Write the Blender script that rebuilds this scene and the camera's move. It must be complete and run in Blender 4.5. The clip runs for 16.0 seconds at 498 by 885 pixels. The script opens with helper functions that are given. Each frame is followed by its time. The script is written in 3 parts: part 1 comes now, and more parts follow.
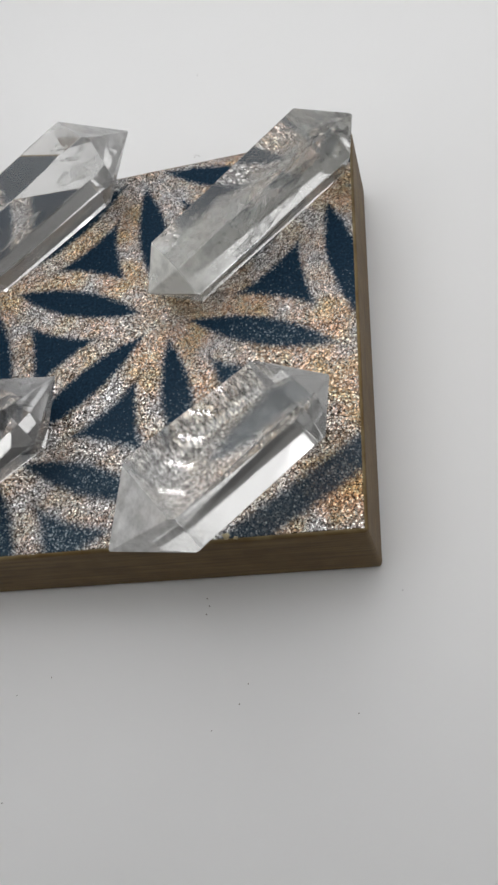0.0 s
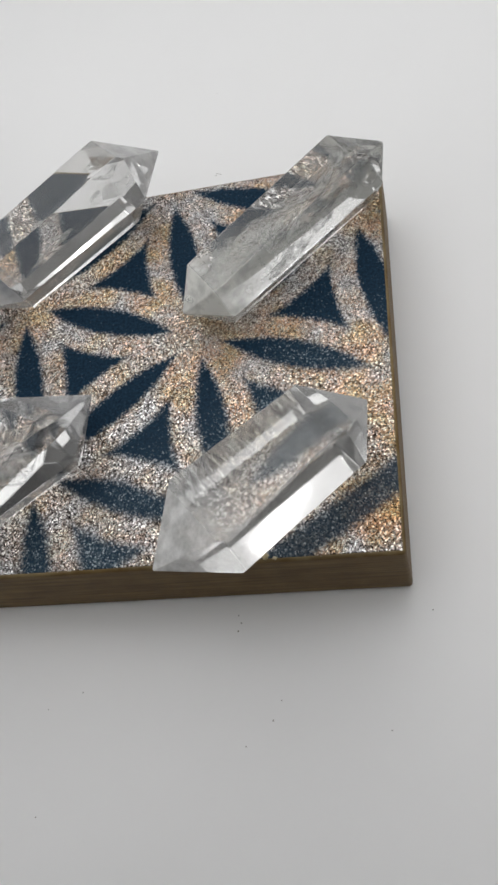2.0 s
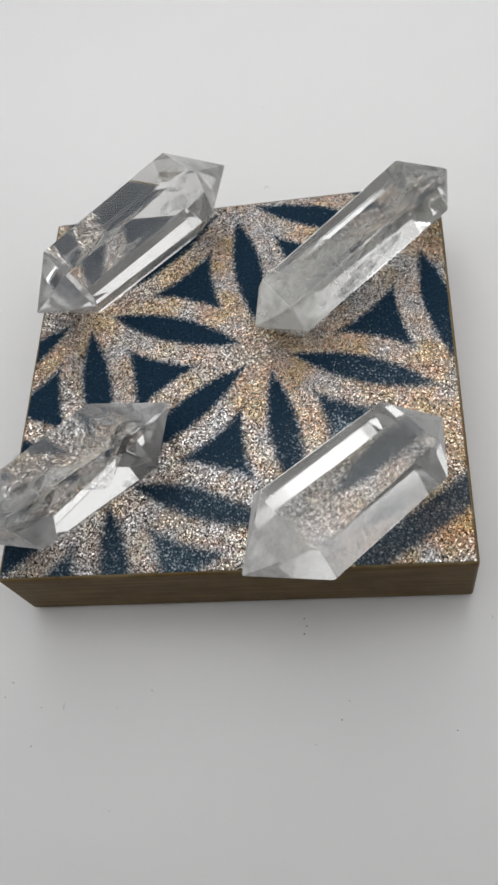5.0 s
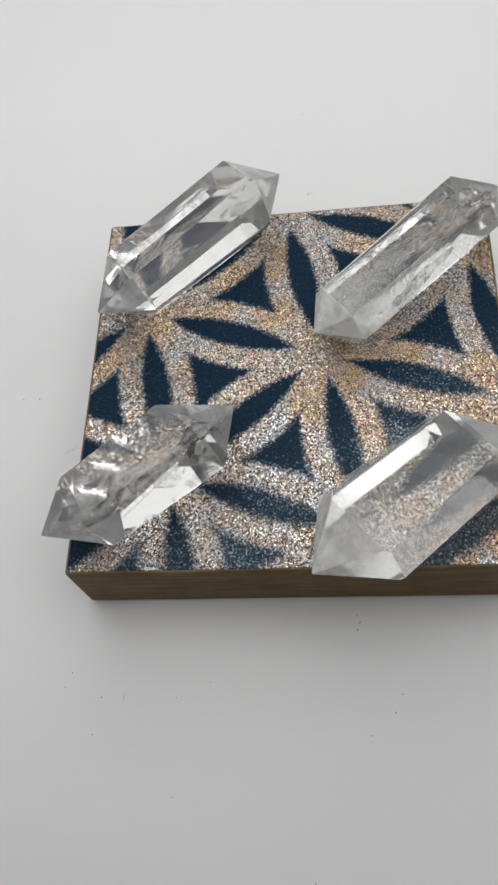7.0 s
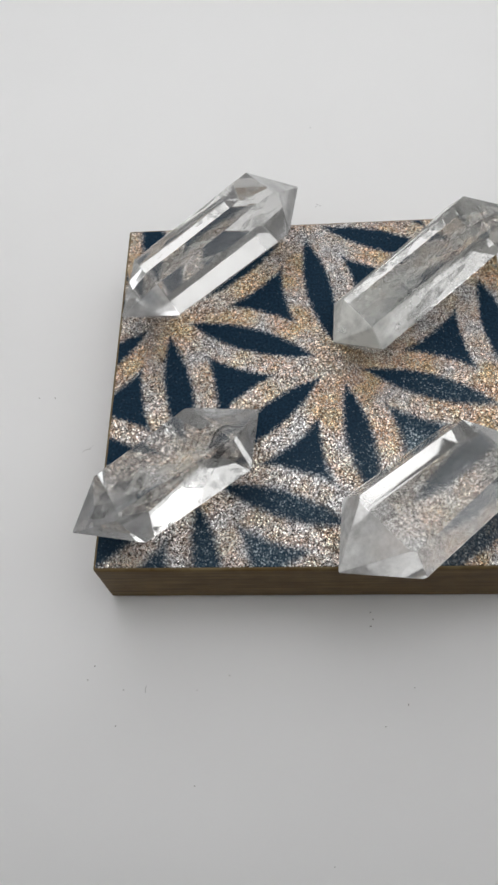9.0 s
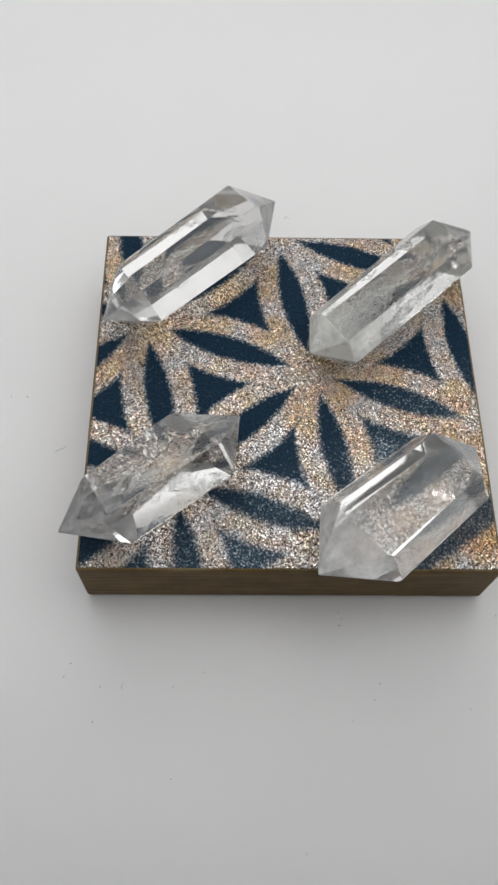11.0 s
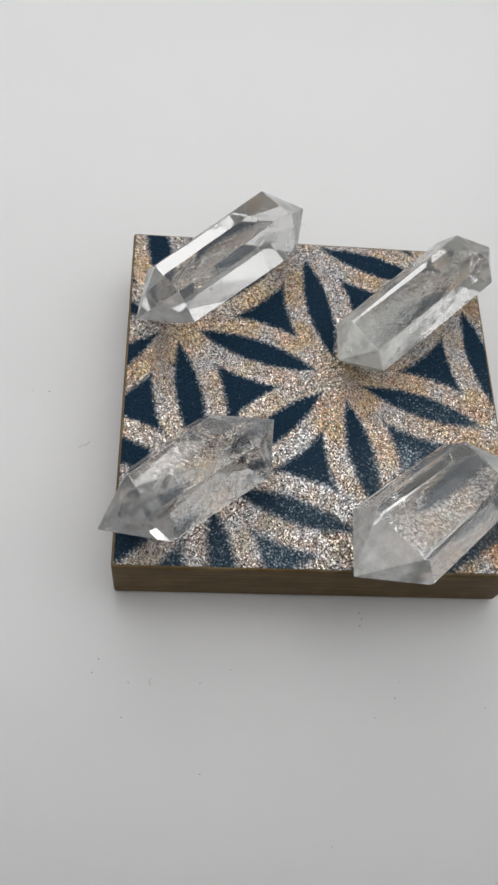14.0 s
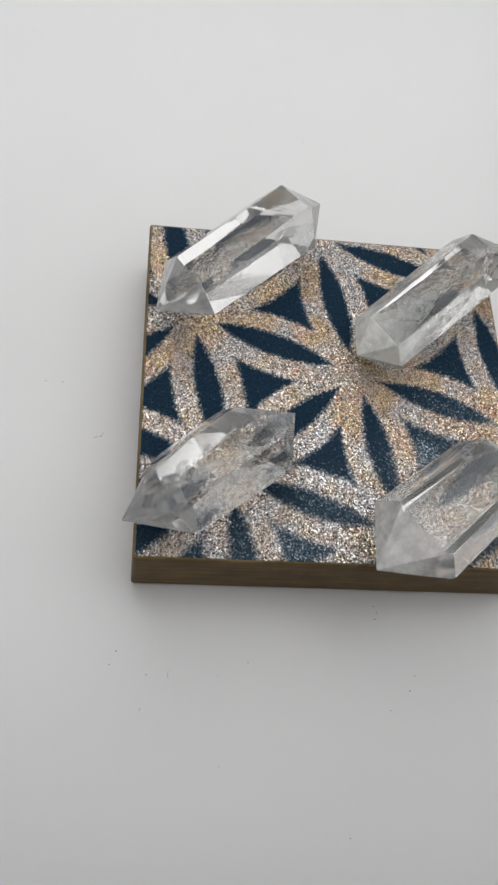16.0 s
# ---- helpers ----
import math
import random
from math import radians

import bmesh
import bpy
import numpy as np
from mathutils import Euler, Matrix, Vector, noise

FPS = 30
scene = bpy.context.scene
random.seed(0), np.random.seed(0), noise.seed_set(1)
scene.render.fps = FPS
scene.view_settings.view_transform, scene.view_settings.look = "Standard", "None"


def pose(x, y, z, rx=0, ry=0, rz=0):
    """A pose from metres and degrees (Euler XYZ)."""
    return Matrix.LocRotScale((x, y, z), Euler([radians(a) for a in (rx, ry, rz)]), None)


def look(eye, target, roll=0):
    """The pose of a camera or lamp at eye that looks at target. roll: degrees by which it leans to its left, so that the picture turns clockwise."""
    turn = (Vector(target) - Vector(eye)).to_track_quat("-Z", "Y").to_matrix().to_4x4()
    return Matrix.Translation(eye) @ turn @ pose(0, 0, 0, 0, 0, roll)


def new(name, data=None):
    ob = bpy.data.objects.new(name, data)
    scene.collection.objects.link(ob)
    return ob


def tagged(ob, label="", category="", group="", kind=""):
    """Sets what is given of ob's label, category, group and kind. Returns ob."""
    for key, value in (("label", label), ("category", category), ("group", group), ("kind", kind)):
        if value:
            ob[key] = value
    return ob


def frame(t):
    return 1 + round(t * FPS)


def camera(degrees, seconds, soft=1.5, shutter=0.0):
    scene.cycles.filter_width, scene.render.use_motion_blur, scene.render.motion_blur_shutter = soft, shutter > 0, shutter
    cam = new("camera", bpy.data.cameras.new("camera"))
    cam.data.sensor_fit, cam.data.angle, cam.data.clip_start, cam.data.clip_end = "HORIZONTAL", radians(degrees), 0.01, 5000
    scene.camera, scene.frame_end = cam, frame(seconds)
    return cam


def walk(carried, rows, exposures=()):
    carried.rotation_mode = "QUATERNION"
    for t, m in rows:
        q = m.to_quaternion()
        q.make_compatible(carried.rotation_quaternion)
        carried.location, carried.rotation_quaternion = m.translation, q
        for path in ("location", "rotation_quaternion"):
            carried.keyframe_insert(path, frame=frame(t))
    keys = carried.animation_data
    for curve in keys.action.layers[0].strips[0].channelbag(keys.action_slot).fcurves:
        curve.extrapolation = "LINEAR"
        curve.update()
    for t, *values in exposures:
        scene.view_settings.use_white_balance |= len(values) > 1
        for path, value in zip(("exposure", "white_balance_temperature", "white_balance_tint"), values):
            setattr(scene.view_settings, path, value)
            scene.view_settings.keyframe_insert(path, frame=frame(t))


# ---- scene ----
cam = camera(33.98, 16.0, soft=2.7)
PATH = [
    (0, (0.06709, -0.10415, 0.15608), (0.01750, -0.01075, -0.01368), -30.48),
    (0.5, (0.06522, -0.10398, 0.15697), (0.01663, -0.01036, -0.01295), -29.92),
    (1, (0.06245, -0.10313, 0.15988), (0.01550, -0.01018, -0.01088), -29.23),
    (1.5, (0.05922, -0.10291, 0.16187), (0.01425, -0.00942, -0.00912), -28.04),
    (2, (0.05593, -0.10267, 0.16369), (0.01282, -0.00859, -0.00745), -26.79),
    (2.5, (0.05273, -0.10258, 0.16593), (0.01150, -0.00863, -0.00575), -25.77),
    (3, (0.04917, -0.10210, 0.16798), (0.00984, -0.00866, -0.00443), -24.75),
    (3.5, (0.04569, -0.10237, 0.16925), (0.00825, -0.00883, -0.00352), -23.63),
    (4, (0.04131, -0.10285, 0.17189), (0.00597, -0.00933, -0.00134), -22.32),
    (6.5, (0.01901, -0.10488, 0.18320), (-0.00853, -0.01212, 0.00817), -17.16),
    (7, (0.01457, -0.10549, 0.18574), (-0.01131, -0.01344, 0.01007), -16.09),
    (7.5, (0.01125, -0.10711, 0.18571), (-0.01299, -0.01389, 0.01043), -14.79),
    (8, (0.00738, -0.10765, 0.18932), (-0.01463, -0.01517, 0.01335), -13.50),
    (8.5, (0.00371, -0.10807, 0.19179), (-0.01490, -0.01572, 0.01537), -11.45),
    (9, (-0.00070, -0.10823, 0.19468), (-0.01521, -0.01641, 0.01760), -9.00),
    (9.5, (-0.00430, -0.10889, 0.19611), (-0.01404, -0.01671, 0.01889), -6.02),
    (10, (-0.00785, -0.10939, 0.19795), (-0.01195, -0.01754, 0.02034), -2.51),
    (12.5, (-0.02810, -0.11037, 0.20610), (-0.01256, -0.01944, 0.02865), 10.27),
    (13, (-0.03213, -0.11117, 0.20543), (-0.01466, -0.01930, 0.02864), 11.57),
    (13.5, (-0.03497, -0.11031, 0.20574), (-0.01612, -0.01942, 0.02859), 12.67),
    (14, (-0.03820, -0.10989, 0.20510), (-0.01810, -0.01971, 0.02772), 13.56),
    (14.5, (-0.04062, -0.10990, 0.20415), (-0.01920, -0.02077, 0.02640), 14.59),
    (15, (-0.04307, -0.11062, 0.20292), (-0.02061, -0.02111, 0.02548), 15.18),
    (15.5, (-0.04773, -0.11012, 0.20407), (-0.02190, -0.02174, 0.02652), 17.48),
    (16, (-0.05094, -0.11064, 0.20308), (-0.02317, -0.02122, 0.02635), 18.54),
]
walk(cam, [(t, look(eye, target, roll)) for t, eye, target, roll in PATH])

# ---------------------------------------------------------------- light
world = bpy.data.worlds.new("world")
scene.world = world
world.use_nodes = True
world.node_tree.nodes["Background"].inputs[0].default_value = (0.9, 0.93, 1.0, 1)
world.node_tree.nodes["Background"].inputs[1].default_value = 0.15


def area_lamp(name, eye, target, size_x, size_y, watts, color):
    data = bpy.data.lights.new(name, "AREA")
    data.shape, data.size, data.size_y, data.energy, data.color = "RECTANGLE", size_x, size_y, watts, color
    ob = new(name, data)
    ob.matrix_world = look(eye, target)
    return ob


# unseen area lamps without fixtures or windows, added to match table brightness and shadows
area_lamp("overhead_area_light", (0.02, 0.10, 0.50), (0.02, 0.10, 0), 0.90, 1.10, 3.12, (0.995, 0.99, 0.99))
area_lamp("back_area_light", (-0.05, 1.42, 0.90), (0, 0.05, 0), 1.7, 0.5, 5.6, (0.97, 0.985, 1.0))
area_lamp("side_area_light", (1.38, 0.1, 1.15), (0, 0.0, 0.0), 1.0, 0.8, 2.0, (0.97, 0.985, 1.0))
area_lamp("ceiling_light", (0.0, 0.0, 1.65), (0.0, 0.0, 0), 2.2, 1.6, 2.5, (1.0, 0.995, 0.985))


# ---------------------------------------------------------------- materials
def material(name):
    m = bpy.data.materials.new(name)
    m.use_nodes = True
    return m, m.node_tree.nodes, m.node_tree.links, m.node_tree.nodes["Principled BSDF"]


def ramp(nodes, stops):
    r = nodes.new("ShaderNodeValToRGB")
    els = r.color_ramp.elements
    els[0].position, els[0].color = stops[0][0], (*stops[0][1], 1)
    els[1].position, els[1].color = stops[-1][0], (*stops[-1][1], 1)
    for pos, col in stops[1:-1]:
        e = els.new(pos)
        e.color = (*col, 1)
    return r


def noise_tex(nodes, links, coord, scale, detail=4, rough=0.6):
    n = nodes.new("ShaderNodeTexNoise")
    n.inputs["Scale"].default_value = scale
    n.inputs["Detail"].default_value = detail
    n.inputs["Roughness"].default_value = rough
    links.new(coord, n.inputs["Vector"])
    return n


def math_node(nodes, links, op, a, b=None, c=None, clamp=False):
    n = nodes.new("ShaderNodeMath")
    n.operation, n.use_clamp = op, clamp
    for i, v in enumerate((a, b, c)):
        if v is None:
            continue
        if isinstance(v, (int, float)):
            n.inputs[i].default_value = v
        else:
            links.new(v, n.inputs[i])
    return n.outputs[0]


def mix_color(nodes, links, fac, a, b, blend="MIX"):
    n = nodes.new("ShaderNodeMix")
    n.data_type, n.blend_type = "RGBA", blend
    for sock, v in ((n.inputs[0], fac), (n.inputs[6], a), (n.inputs[7], b)):
        if isinstance(v, (int, float)):
            sock.default_value = v
        elif isinstance(v, tuple):
            sock.default_value = (*v, 1)
        else:
            links.new(v, sock)
    return n.outputs[2]


def table_material():
    m, nodes, links, bsdf = material("white_laminate")
    co = nodes.new("ShaderNodeTexCoord").outputs["Object"]
    big = noise_tex(nodes, links, co, 9.0, 3)
    fine = noise_tex(nodes, links, co, 900.0, 3)
    col = ramp(nodes, [(0.0, (0.783, 0.783, 0.782)), (1.0, (0.832, 0.832, 0.831))])
    links.new(big.outputs[0], col.inputs[0])
    links.new(col.outputs[0], bsdf.inputs["Base Color"])
    bsdf.inputs["Roughness"].default_value = 0.3
    bump = nodes.new("ShaderNodeBump")
    bump.inputs["Strength"].default_value = 0.06
    bump.inputs["Distance"].default_value = 0.0002
    links.new(fine.outputs[0], bump.inputs["Height"])
    links.new(bump.outputs[0], bsdf.inputs["Normal"])
    bsdf.inputs["Specular IOR Level"].default_value = 0.55
    return m


def wall_material(name, color):
    m, nodes, links, bsdf = material(name)
    co = nodes.new("ShaderNodeTexCoord").outputs["Object"]
    n = noise_tex(nodes, links, co, 6.0, 4)
    col = ramp(nodes, [(0.3, tuple(0.95 * c for c in color)), (0.7, color)])
    links.new(n.outputs[0], col.inputs[0])
    links.new(col.outputs[0], bsdf.inputs["Base Color"])
    bsdf.inputs["Roughness"].default_value = 0.85
    return m


HALF, THICK = 0.05, 0.0208

# the stencilled circle lattice: centre, spacing and turn
LATTICE_C = (0.0075, 0.0041)
LATTICE_R = 0.04735
LATTICE_TURN = radians(-18.8)
STROKE = 0.0030


def lattice_points(reach):
    pts = []
    for i in range(-4, 5):
        for j in range(-4, 5):
            a, b = LATTICE_TURN, LATTICE_TURN + radians(60)
            x = LATTICE_C[0] + LATTICE_R * (i * math.cos(a) + j * math.cos(b))
            y = LATTICE_C[1] + LATTICE_R * (i * math.sin(a) + j * math.sin(b))
            if abs(x) < reach and abs(y) < reach:
                pts.append((x, y))
    return pts


GOLD_DABS = [
    (-0.016, 0.029, 0.009, 0.20), (-0.004, 0.033, 0.008, 0.21), (-0.005, 0.017, 0.008, 0.22), (-0.018, 0.019, 0.007, 0.19),
    (0.009, 0.003, 0.015, 0.11), (0.026, 0.004, 0.009, 0.25), (0.046, -0.002, 0.008, 0.22), (0.038, -0.011, 0.010, 0.21),
    (0.018, -0.017, 0.008, 0.16), (0.048, -0.018, 0.008, 0.20), (0.047, -0.027, 0.008, 0.20), (0.046, -0.041, 0.0095, 0.60),
    (0.035, -0.049, 0.007, 0.25), (0.046, 0.032, 0.009, 0.25), (0.021, 0.041, 0.010, 0.19), (-0.035, 0.016, 0.012, 0.15),
    (-0.047, 0.006, 0.009, 0.20), (-0.011, -0.007, 0.010, 0.15), (0.005, -0.012, 0.009, 0.15), (-0.048, 0.040, 0.010, 0.15),
]


def board_top_material():
    m, nodes, links, bsdf = material("glitter_stencil_paint")
    co = nodes.new("ShaderNodeTexCoord").outputs["Object"]
    flat = nodes.new("ShaderNodeVectorMath")
    flat.operation = "MULTIPLY"
    links.new(co, flat.inputs[0])
    flat.inputs[1].default_value = (1, 1, 0)
    wob = noise_tex(nodes, links, co, 260.0, 3)
    lines = None
    for x, y in lattice_points(0.095):
        d = nodes.new("ShaderNodeVectorMath")
        d.operation = "DISTANCE"
        links.new(flat.outputs[0], d.inputs[0])
        d.inputs[1].default_value = (x, y, 0)
        e = math_node(nodes, links, "ABSOLUTE", math_node(nodes, links, "SUBTRACT", d.outputs["Value"], LATTICE_R))
        lines = e if lines is None else math_node(nodes, links, "MINIMUM", lines, e)
    # beyond the outer petals near one corner: a straight band instead of the lattice
    turn = radians(-55)
    def along(angle):
        d = nodes.new("ShaderNodeVectorMath")
        d.operation = "DOT_PRODUCT"
        links.new(flat.outputs[0], d.inputs[0])
        d.inputs[1].default_value = (math.cos(angle), math.sin(angle), 0)
        c = LATTICE_C[0] * math.cos(angle) + LATTICE_C[1] * math.sin(angle)
        return math_node(nodes, links, "SUBTRACT", d.outputs["Value"], c)
    far_out = math_node(nodes, links, "GREATER_THAN", along(radians(-50)), 0.0466)
    end_gap = math_node(nodes, links, "MULTIPLY", math_node(nodes, links, "GREATER_THAN", along(radians(-50)), 0.0355), math_node(nodes, links, "GREATER_THAN", along(radians(41)), 0.0105))
    lines = math_node(nodes, links, "MULTIPLY", lines, math_node(nodes, links, "SUBTRACT", 1, end_gap))
    band = math_node(nodes, links, "ABSOLUTE", math_node(nodes, links, "SUBTRACT", along(turn), 0.0553))
    band = math_node(nodes, links, "SUBTRACT", STROKE + 0.0036, band)
    pick_band = nodes.new("ShaderNodeMix")
    links.new(far_out, pick_band.inputs[0])
    links.new(lines, pick_band.inputs[2])
    links.new(band, pick_band.inputs[3])

    def spot(x, y, reach, more):
        d = nodes.new("ShaderNodeVectorMath")
        d.operation = "DISTANCE"
        links.new(flat.outputs[0], d.inputs[0])
        d.inputs[1].default_value = (x, y, 0)
        near = nodes.new("ShaderNodeMapRange")
        near.interpolation_type = "SMOOTHSTEP"
        links.new(d.outputs["Value"], near.inputs[0])
        near.inputs[1].default_value, near.inputs[2].default_value = 0.25 * reach, reach
        near.inputs[3].default_value, near.inputs[4].default_value = more, 0
        return near.outputs[0]

    # ragged, sprayed edges, softer towards the front
    sep_xy = nodes.new("ShaderNodeSeparateXYZ")
    links.new(flat.outputs[0], sep_xy.inputs[0])
    front = nodes.new("ShaderNodeMapRange")
    front.interpolation_type = "SMOOTHSTEP"
    links.new(math_node(nodes, links, "MULTIPLY_ADD", sep_xy.outputs[0], -0.5, sep_xy.outputs[1]), front.inputs[0])
    front.inputs[1].default_value, front.inputs[2].default_value = -0.006, -0.038
    edge = math_node(nodes, links, "MULTIPLY_ADD", wob.outputs[0], 0.0004, pick_band.outputs[0])
    edge = math_node(nodes, links, "SUBTRACT", math_node(nodes, links, "MULTIPLY_ADD", front.outputs[0], -0.0001, STROKE), edge)
    soft = math_node(nodes, links, "MULTIPLY_ADD", front.outputs[0], 0.0016, 0.0024)
    solid = math_node(nodes, links, "ADD", math_node(nodes, links, "DIVIDE", edge, soft), 0.5, clamp=True)
    drift = nodes.new("ShaderNodeMapRange")
    links.new(noise_tex(nodes, links, flat.outputs[0], 70.0, 2).outputs[0], drift.inputs[0])
    drift.inputs[1].default_value, drift.inputs[2].default_value = 0.45, 0.70
    drift.inputs[3].default_value, drift.inputs[4].default_value = 0.012, 0.06
    spray = math_node(nodes, links, "MULTIPLY_ADD", front.outputs[0], 0.04, drift.outputs[0])
    # where the spray drifted under the stencil
    for x, y, reach, more in ((0.030, -0.003, 0.016, 0.13), (0.022, -0.022, 0.012, 0.30), (0.030, 0.015, 0.012, 0.07), (-0.030, -0.045, 0.016, 0.12), (-0.010, -0.046, 0.012, 0.16), (-0.003, -0.033, 0.012, 0.09)):
        spray = math_node(nodes, links, "ADD", spray, spot(x, y, reach, more))
    mask = math_node(nodes, links, "MAXIMUM", solid, spray)
    # flakes
    vor = nodes.new("ShaderNodeTexVoronoi")
    vor.inputs["Scale"].default_value = 3200
    links.new(flat.outputs[0], vor.inputs["Vector"])
    sep = nodes.new("ShaderNodeSeparateColor")
    links.new(vor.outputs["Color"], sep.inputs[0])
    corner = nodes.new("ShaderNodeMapRange")
    corner.interpolation_type = "SMOOTHSTEP"
    links.new(along(radians(-50)), corner.inputs[0])
    corner.inputs[1].default_value, corner.inputs[2].default_value = 0.026, 0.046
    chance = math_node(nodes, links, "SUBTRACT", mask, sep.outputs[0])
    keep = math_node(nodes, links, "MULTIPLY_ADD", chance, math_node(nodes, links, "MULTIPLY_ADD", front.outputs[0], -0.45, 1.3), math_node(nodes, links, "MULTIPLY_ADD", mask, 1.0, math_node(nodes, links, "MULTIPLY_ADD", front.outputs[0], 0.22, 0.025)), clamp=True)
    gold = noise_tex(nodes, links, flat.outputs[0], 95.0, 2)
    goldf = nodes.new("ShaderNodeMapRange")
    warmth = gold.outputs[0]
    # gold dabbed over the silver here and there
    warmth = math_node(nodes, links, "MULTIPLY_ADD", warmth, 0.75, 0.11)
    for x, y, reach, more in GOLD_DABS:
        warmth = math_node(nodes, links, "ADD", warmth, spot(x, y, reach, more))
    links.new(warmth, goldf.inputs[0])
    goldf.inputs[1].default_value, goldf.inputs[2].default_value = 0.40, 0.66
    silver = ramp(nodes, [(0.0, (0.062, 0.058, 0.059)), (0.42, (0.33, 0.314, 0.314)), (0.66, (0.76, 0.748, 0.750)), (0.80, (1.0, 1.0, 1.0))])
    warm = ramp(nodes, [(0.0, (0.105, 0.066, 0.040)), (0.44, (0.485, 0.328, 0.207)), (0.68, (0.87, 0.645, 0.44)), (0.82, (1.0, 0.92, 0.78))])
    links.new(sep.outputs[1], silver.inputs[0])
    links.new(sep.outputs[1], warm.inputs[0])
    pick = math_node(nodes, links, "MULTIPLY_ADD", sep.outputs[2], 0.12, math_node(nodes, links, "MULTIPLY_ADD", goldf.outputs[0], 0.90, -0.02), clamp=True)
    # gold here, copper there
    hue = noise_tex(nodes, links, flat.outputs[0], 150.0, 1)
    cast = ramp(nodes, [(0.38, (1.0, 1.015, 0.90)), (0.62, (1.03, 0.97, 1.03))])
    links.new(hue.outputs[0], cast.inputs[0])
    golden = mix_color(nodes, links, 1.0, warm.outputs[0], cast.outputs[0], "MULTIPLY")
    deep = nodes.new("ShaderNodeMapRange")
    links.new(warmth, deep.inputs[0])
    deep.inputs[1].default_value, deep.inputs[2].default_value = 0.72, 0.95
    golden = mix_color(nodes, links, deep.outputs[0], golden, mix_color(nodes, links, 1.0, golden, (1.0, 0.86, 0.66), "MULTIPLY"))
    flake = mix_color(nodes, links, pick, silver.outputs[0], golden)
    # thin overspray on the blue looks teal
    teal = ramp(nodes, [(0.0, (0.03, 0.055, 0.07)), (0.6, (0.13, 0.20, 0.24)), (0.93, (0.75, 0.85, 0.9))])
    links.new(sep.outputs[1], teal.inputs[0])
    keep = math_node(nodes, links, "MULTIPLY_ADD", corner.outputs[0], 0.13, keep, clamp=True)
    flake = mix_color(nodes, links, math_node(nodes, links, "MULTIPLY_ADD", solid, 1.6, math_node(nodes, links, "MULTIPLY", corner.outputs[0], 0.35), clamp=True), teal.outputs[0], flake)
    grain = noise_tex(nodes, links, flat.outputs[0], 1600, 2)
    blue = ramp(nodes, [(0.35, (0.006, 0.017, 0.034)), (0.7, (0.014, 0.040, 0.070))])
    links.new(grain.outputs[0], blue.inputs[0])
    worn = mix_color(nodes, links, math_node(nodes, links, "MULTIPLY", front.outputs[0], 0.5), blue.outputs[0], (0.035, 0.058, 0.085))
    links.new(mix_color(nodes, links, keep, worn, flake), bsdf.inputs["Base Color"])
    links.new(math_node(nodes, links, "MULTIPLY", keep, 0.75), bsdf.inputs["Metallic"])
    links.new(math_node(nodes, links, "MULTIPLY_ADD", keep, -0.50, 0.75), bsdf.inputs["Roughness"])
    links.new(math_node(nodes, links, "MULTIPLY_ADD", keep, 0.42, 0.08), bsdf.inputs["Specular IOR Level"])
    # each flake leans its own way
    geo = nodes.new("ShaderNodeNewGeometry")
    lean = nodes.new("ShaderNodeVectorMath")
    lean.operation = "SUBTRACT"
    links.new(vor.outputs["Color"], lean.inputs[0])
    lean.inputs[1].default_value = (0.5, 0.5, 0.5)
    amount = nodes.new("ShaderNodeVectorMath")
    amount.operation = "SCALE"
    links.new(lean.outputs[0], amount.inputs[0])
    links.new(math_node(nodes, links, "MULTIPLY_ADD", keep, 0.95, 0.12), amount.inputs["Scale"])
    add = nodes.new("ShaderNodeVectorMath")
    add.operation = "ADD"
    links.new(geo.outputs["Normal"], add.inputs[0])
    links.new(amount.outputs[0], add.inputs[1])
    norm = nodes.new("ShaderNodeVectorMath")
    norm.operation = "NORMALIZE"
    links.new(add.outputs[0], norm.inputs[0])
    links.new(norm.outputs[0], bsdf.inputs["Normal"])
    return m


def board_side_material():
    m, nodes, links, bsdf = material("olive_bronze_painted_wood")
    co = nodes.new("ShaderNodeTexCoord").outputs["Object"]
    stretch = nodes.new("ShaderNodeMapping")
    stretch.inputs["Scale"].default_value = (40, 40, 900)
    links.new(co, stretch.inputs["Vector"])
    grain = noise_tex(nodes, links, stretch.outputs[0], 1.0, 5, 0.65)
    blot = noise_tex(nodes, links, co, 120.0, 4)
    a = ramp(nodes, [(0.3, (0.118, 0.072, 0.026)), (0.55, (0.195, 0.123, 0.044)), (0.75, (0.272, 0.180, 0.066))])
    links.new(grain.outputs[0], a.inputs[0])
    b = ramp(nodes, [(0.35, (0.75, 0.72, 0.7)), (0.65, (1.0, 1.0, 1.0))])
    links.new(blot.outputs[0], b.inputs[0])
    coat = mix_color(nodes, links, 1.0, a.outputs[0], b.outputs[0], "MULTIPLY")
    # gold paint rubbed over the upper edge, thin and uneven
    height = nodes.new("ShaderNodeSeparateXYZ")
    links.new(co, height.inputs[0])
    rub = nodes.new("ShaderNodeMapRange")
    links.new(math_node(nodes, links, "MULTIPLY_ADD", blot.outputs[0], 0.0024, height.outputs[2]), rub.inputs[0])
    rub.inputs[1].default_value, rub.inputs[2].default_value = THICK + 0.0004, THICK + 0.0018
    links.new(mix_color(nodes, links, rub.outputs[0], coat, (0.27, 0.22, 0.125)), bsdf.inputs["Base Color"])
    bsdf.inputs["Roughness"].default_value = 0.5
    bsdf.inputs["Specular IOR Level"].default_value = 0.15
    bump = nodes.new("ShaderNodeBump")
    bump.inputs["Strength"].default_value = 0.25
    bump.inputs["Distance"].default_value = 0.0003
    links.new(grain.outputs[0], bump.inputs["Height"])
    links.new(bump.outputs[0], bsdf.inputs["Normal"])
    return m


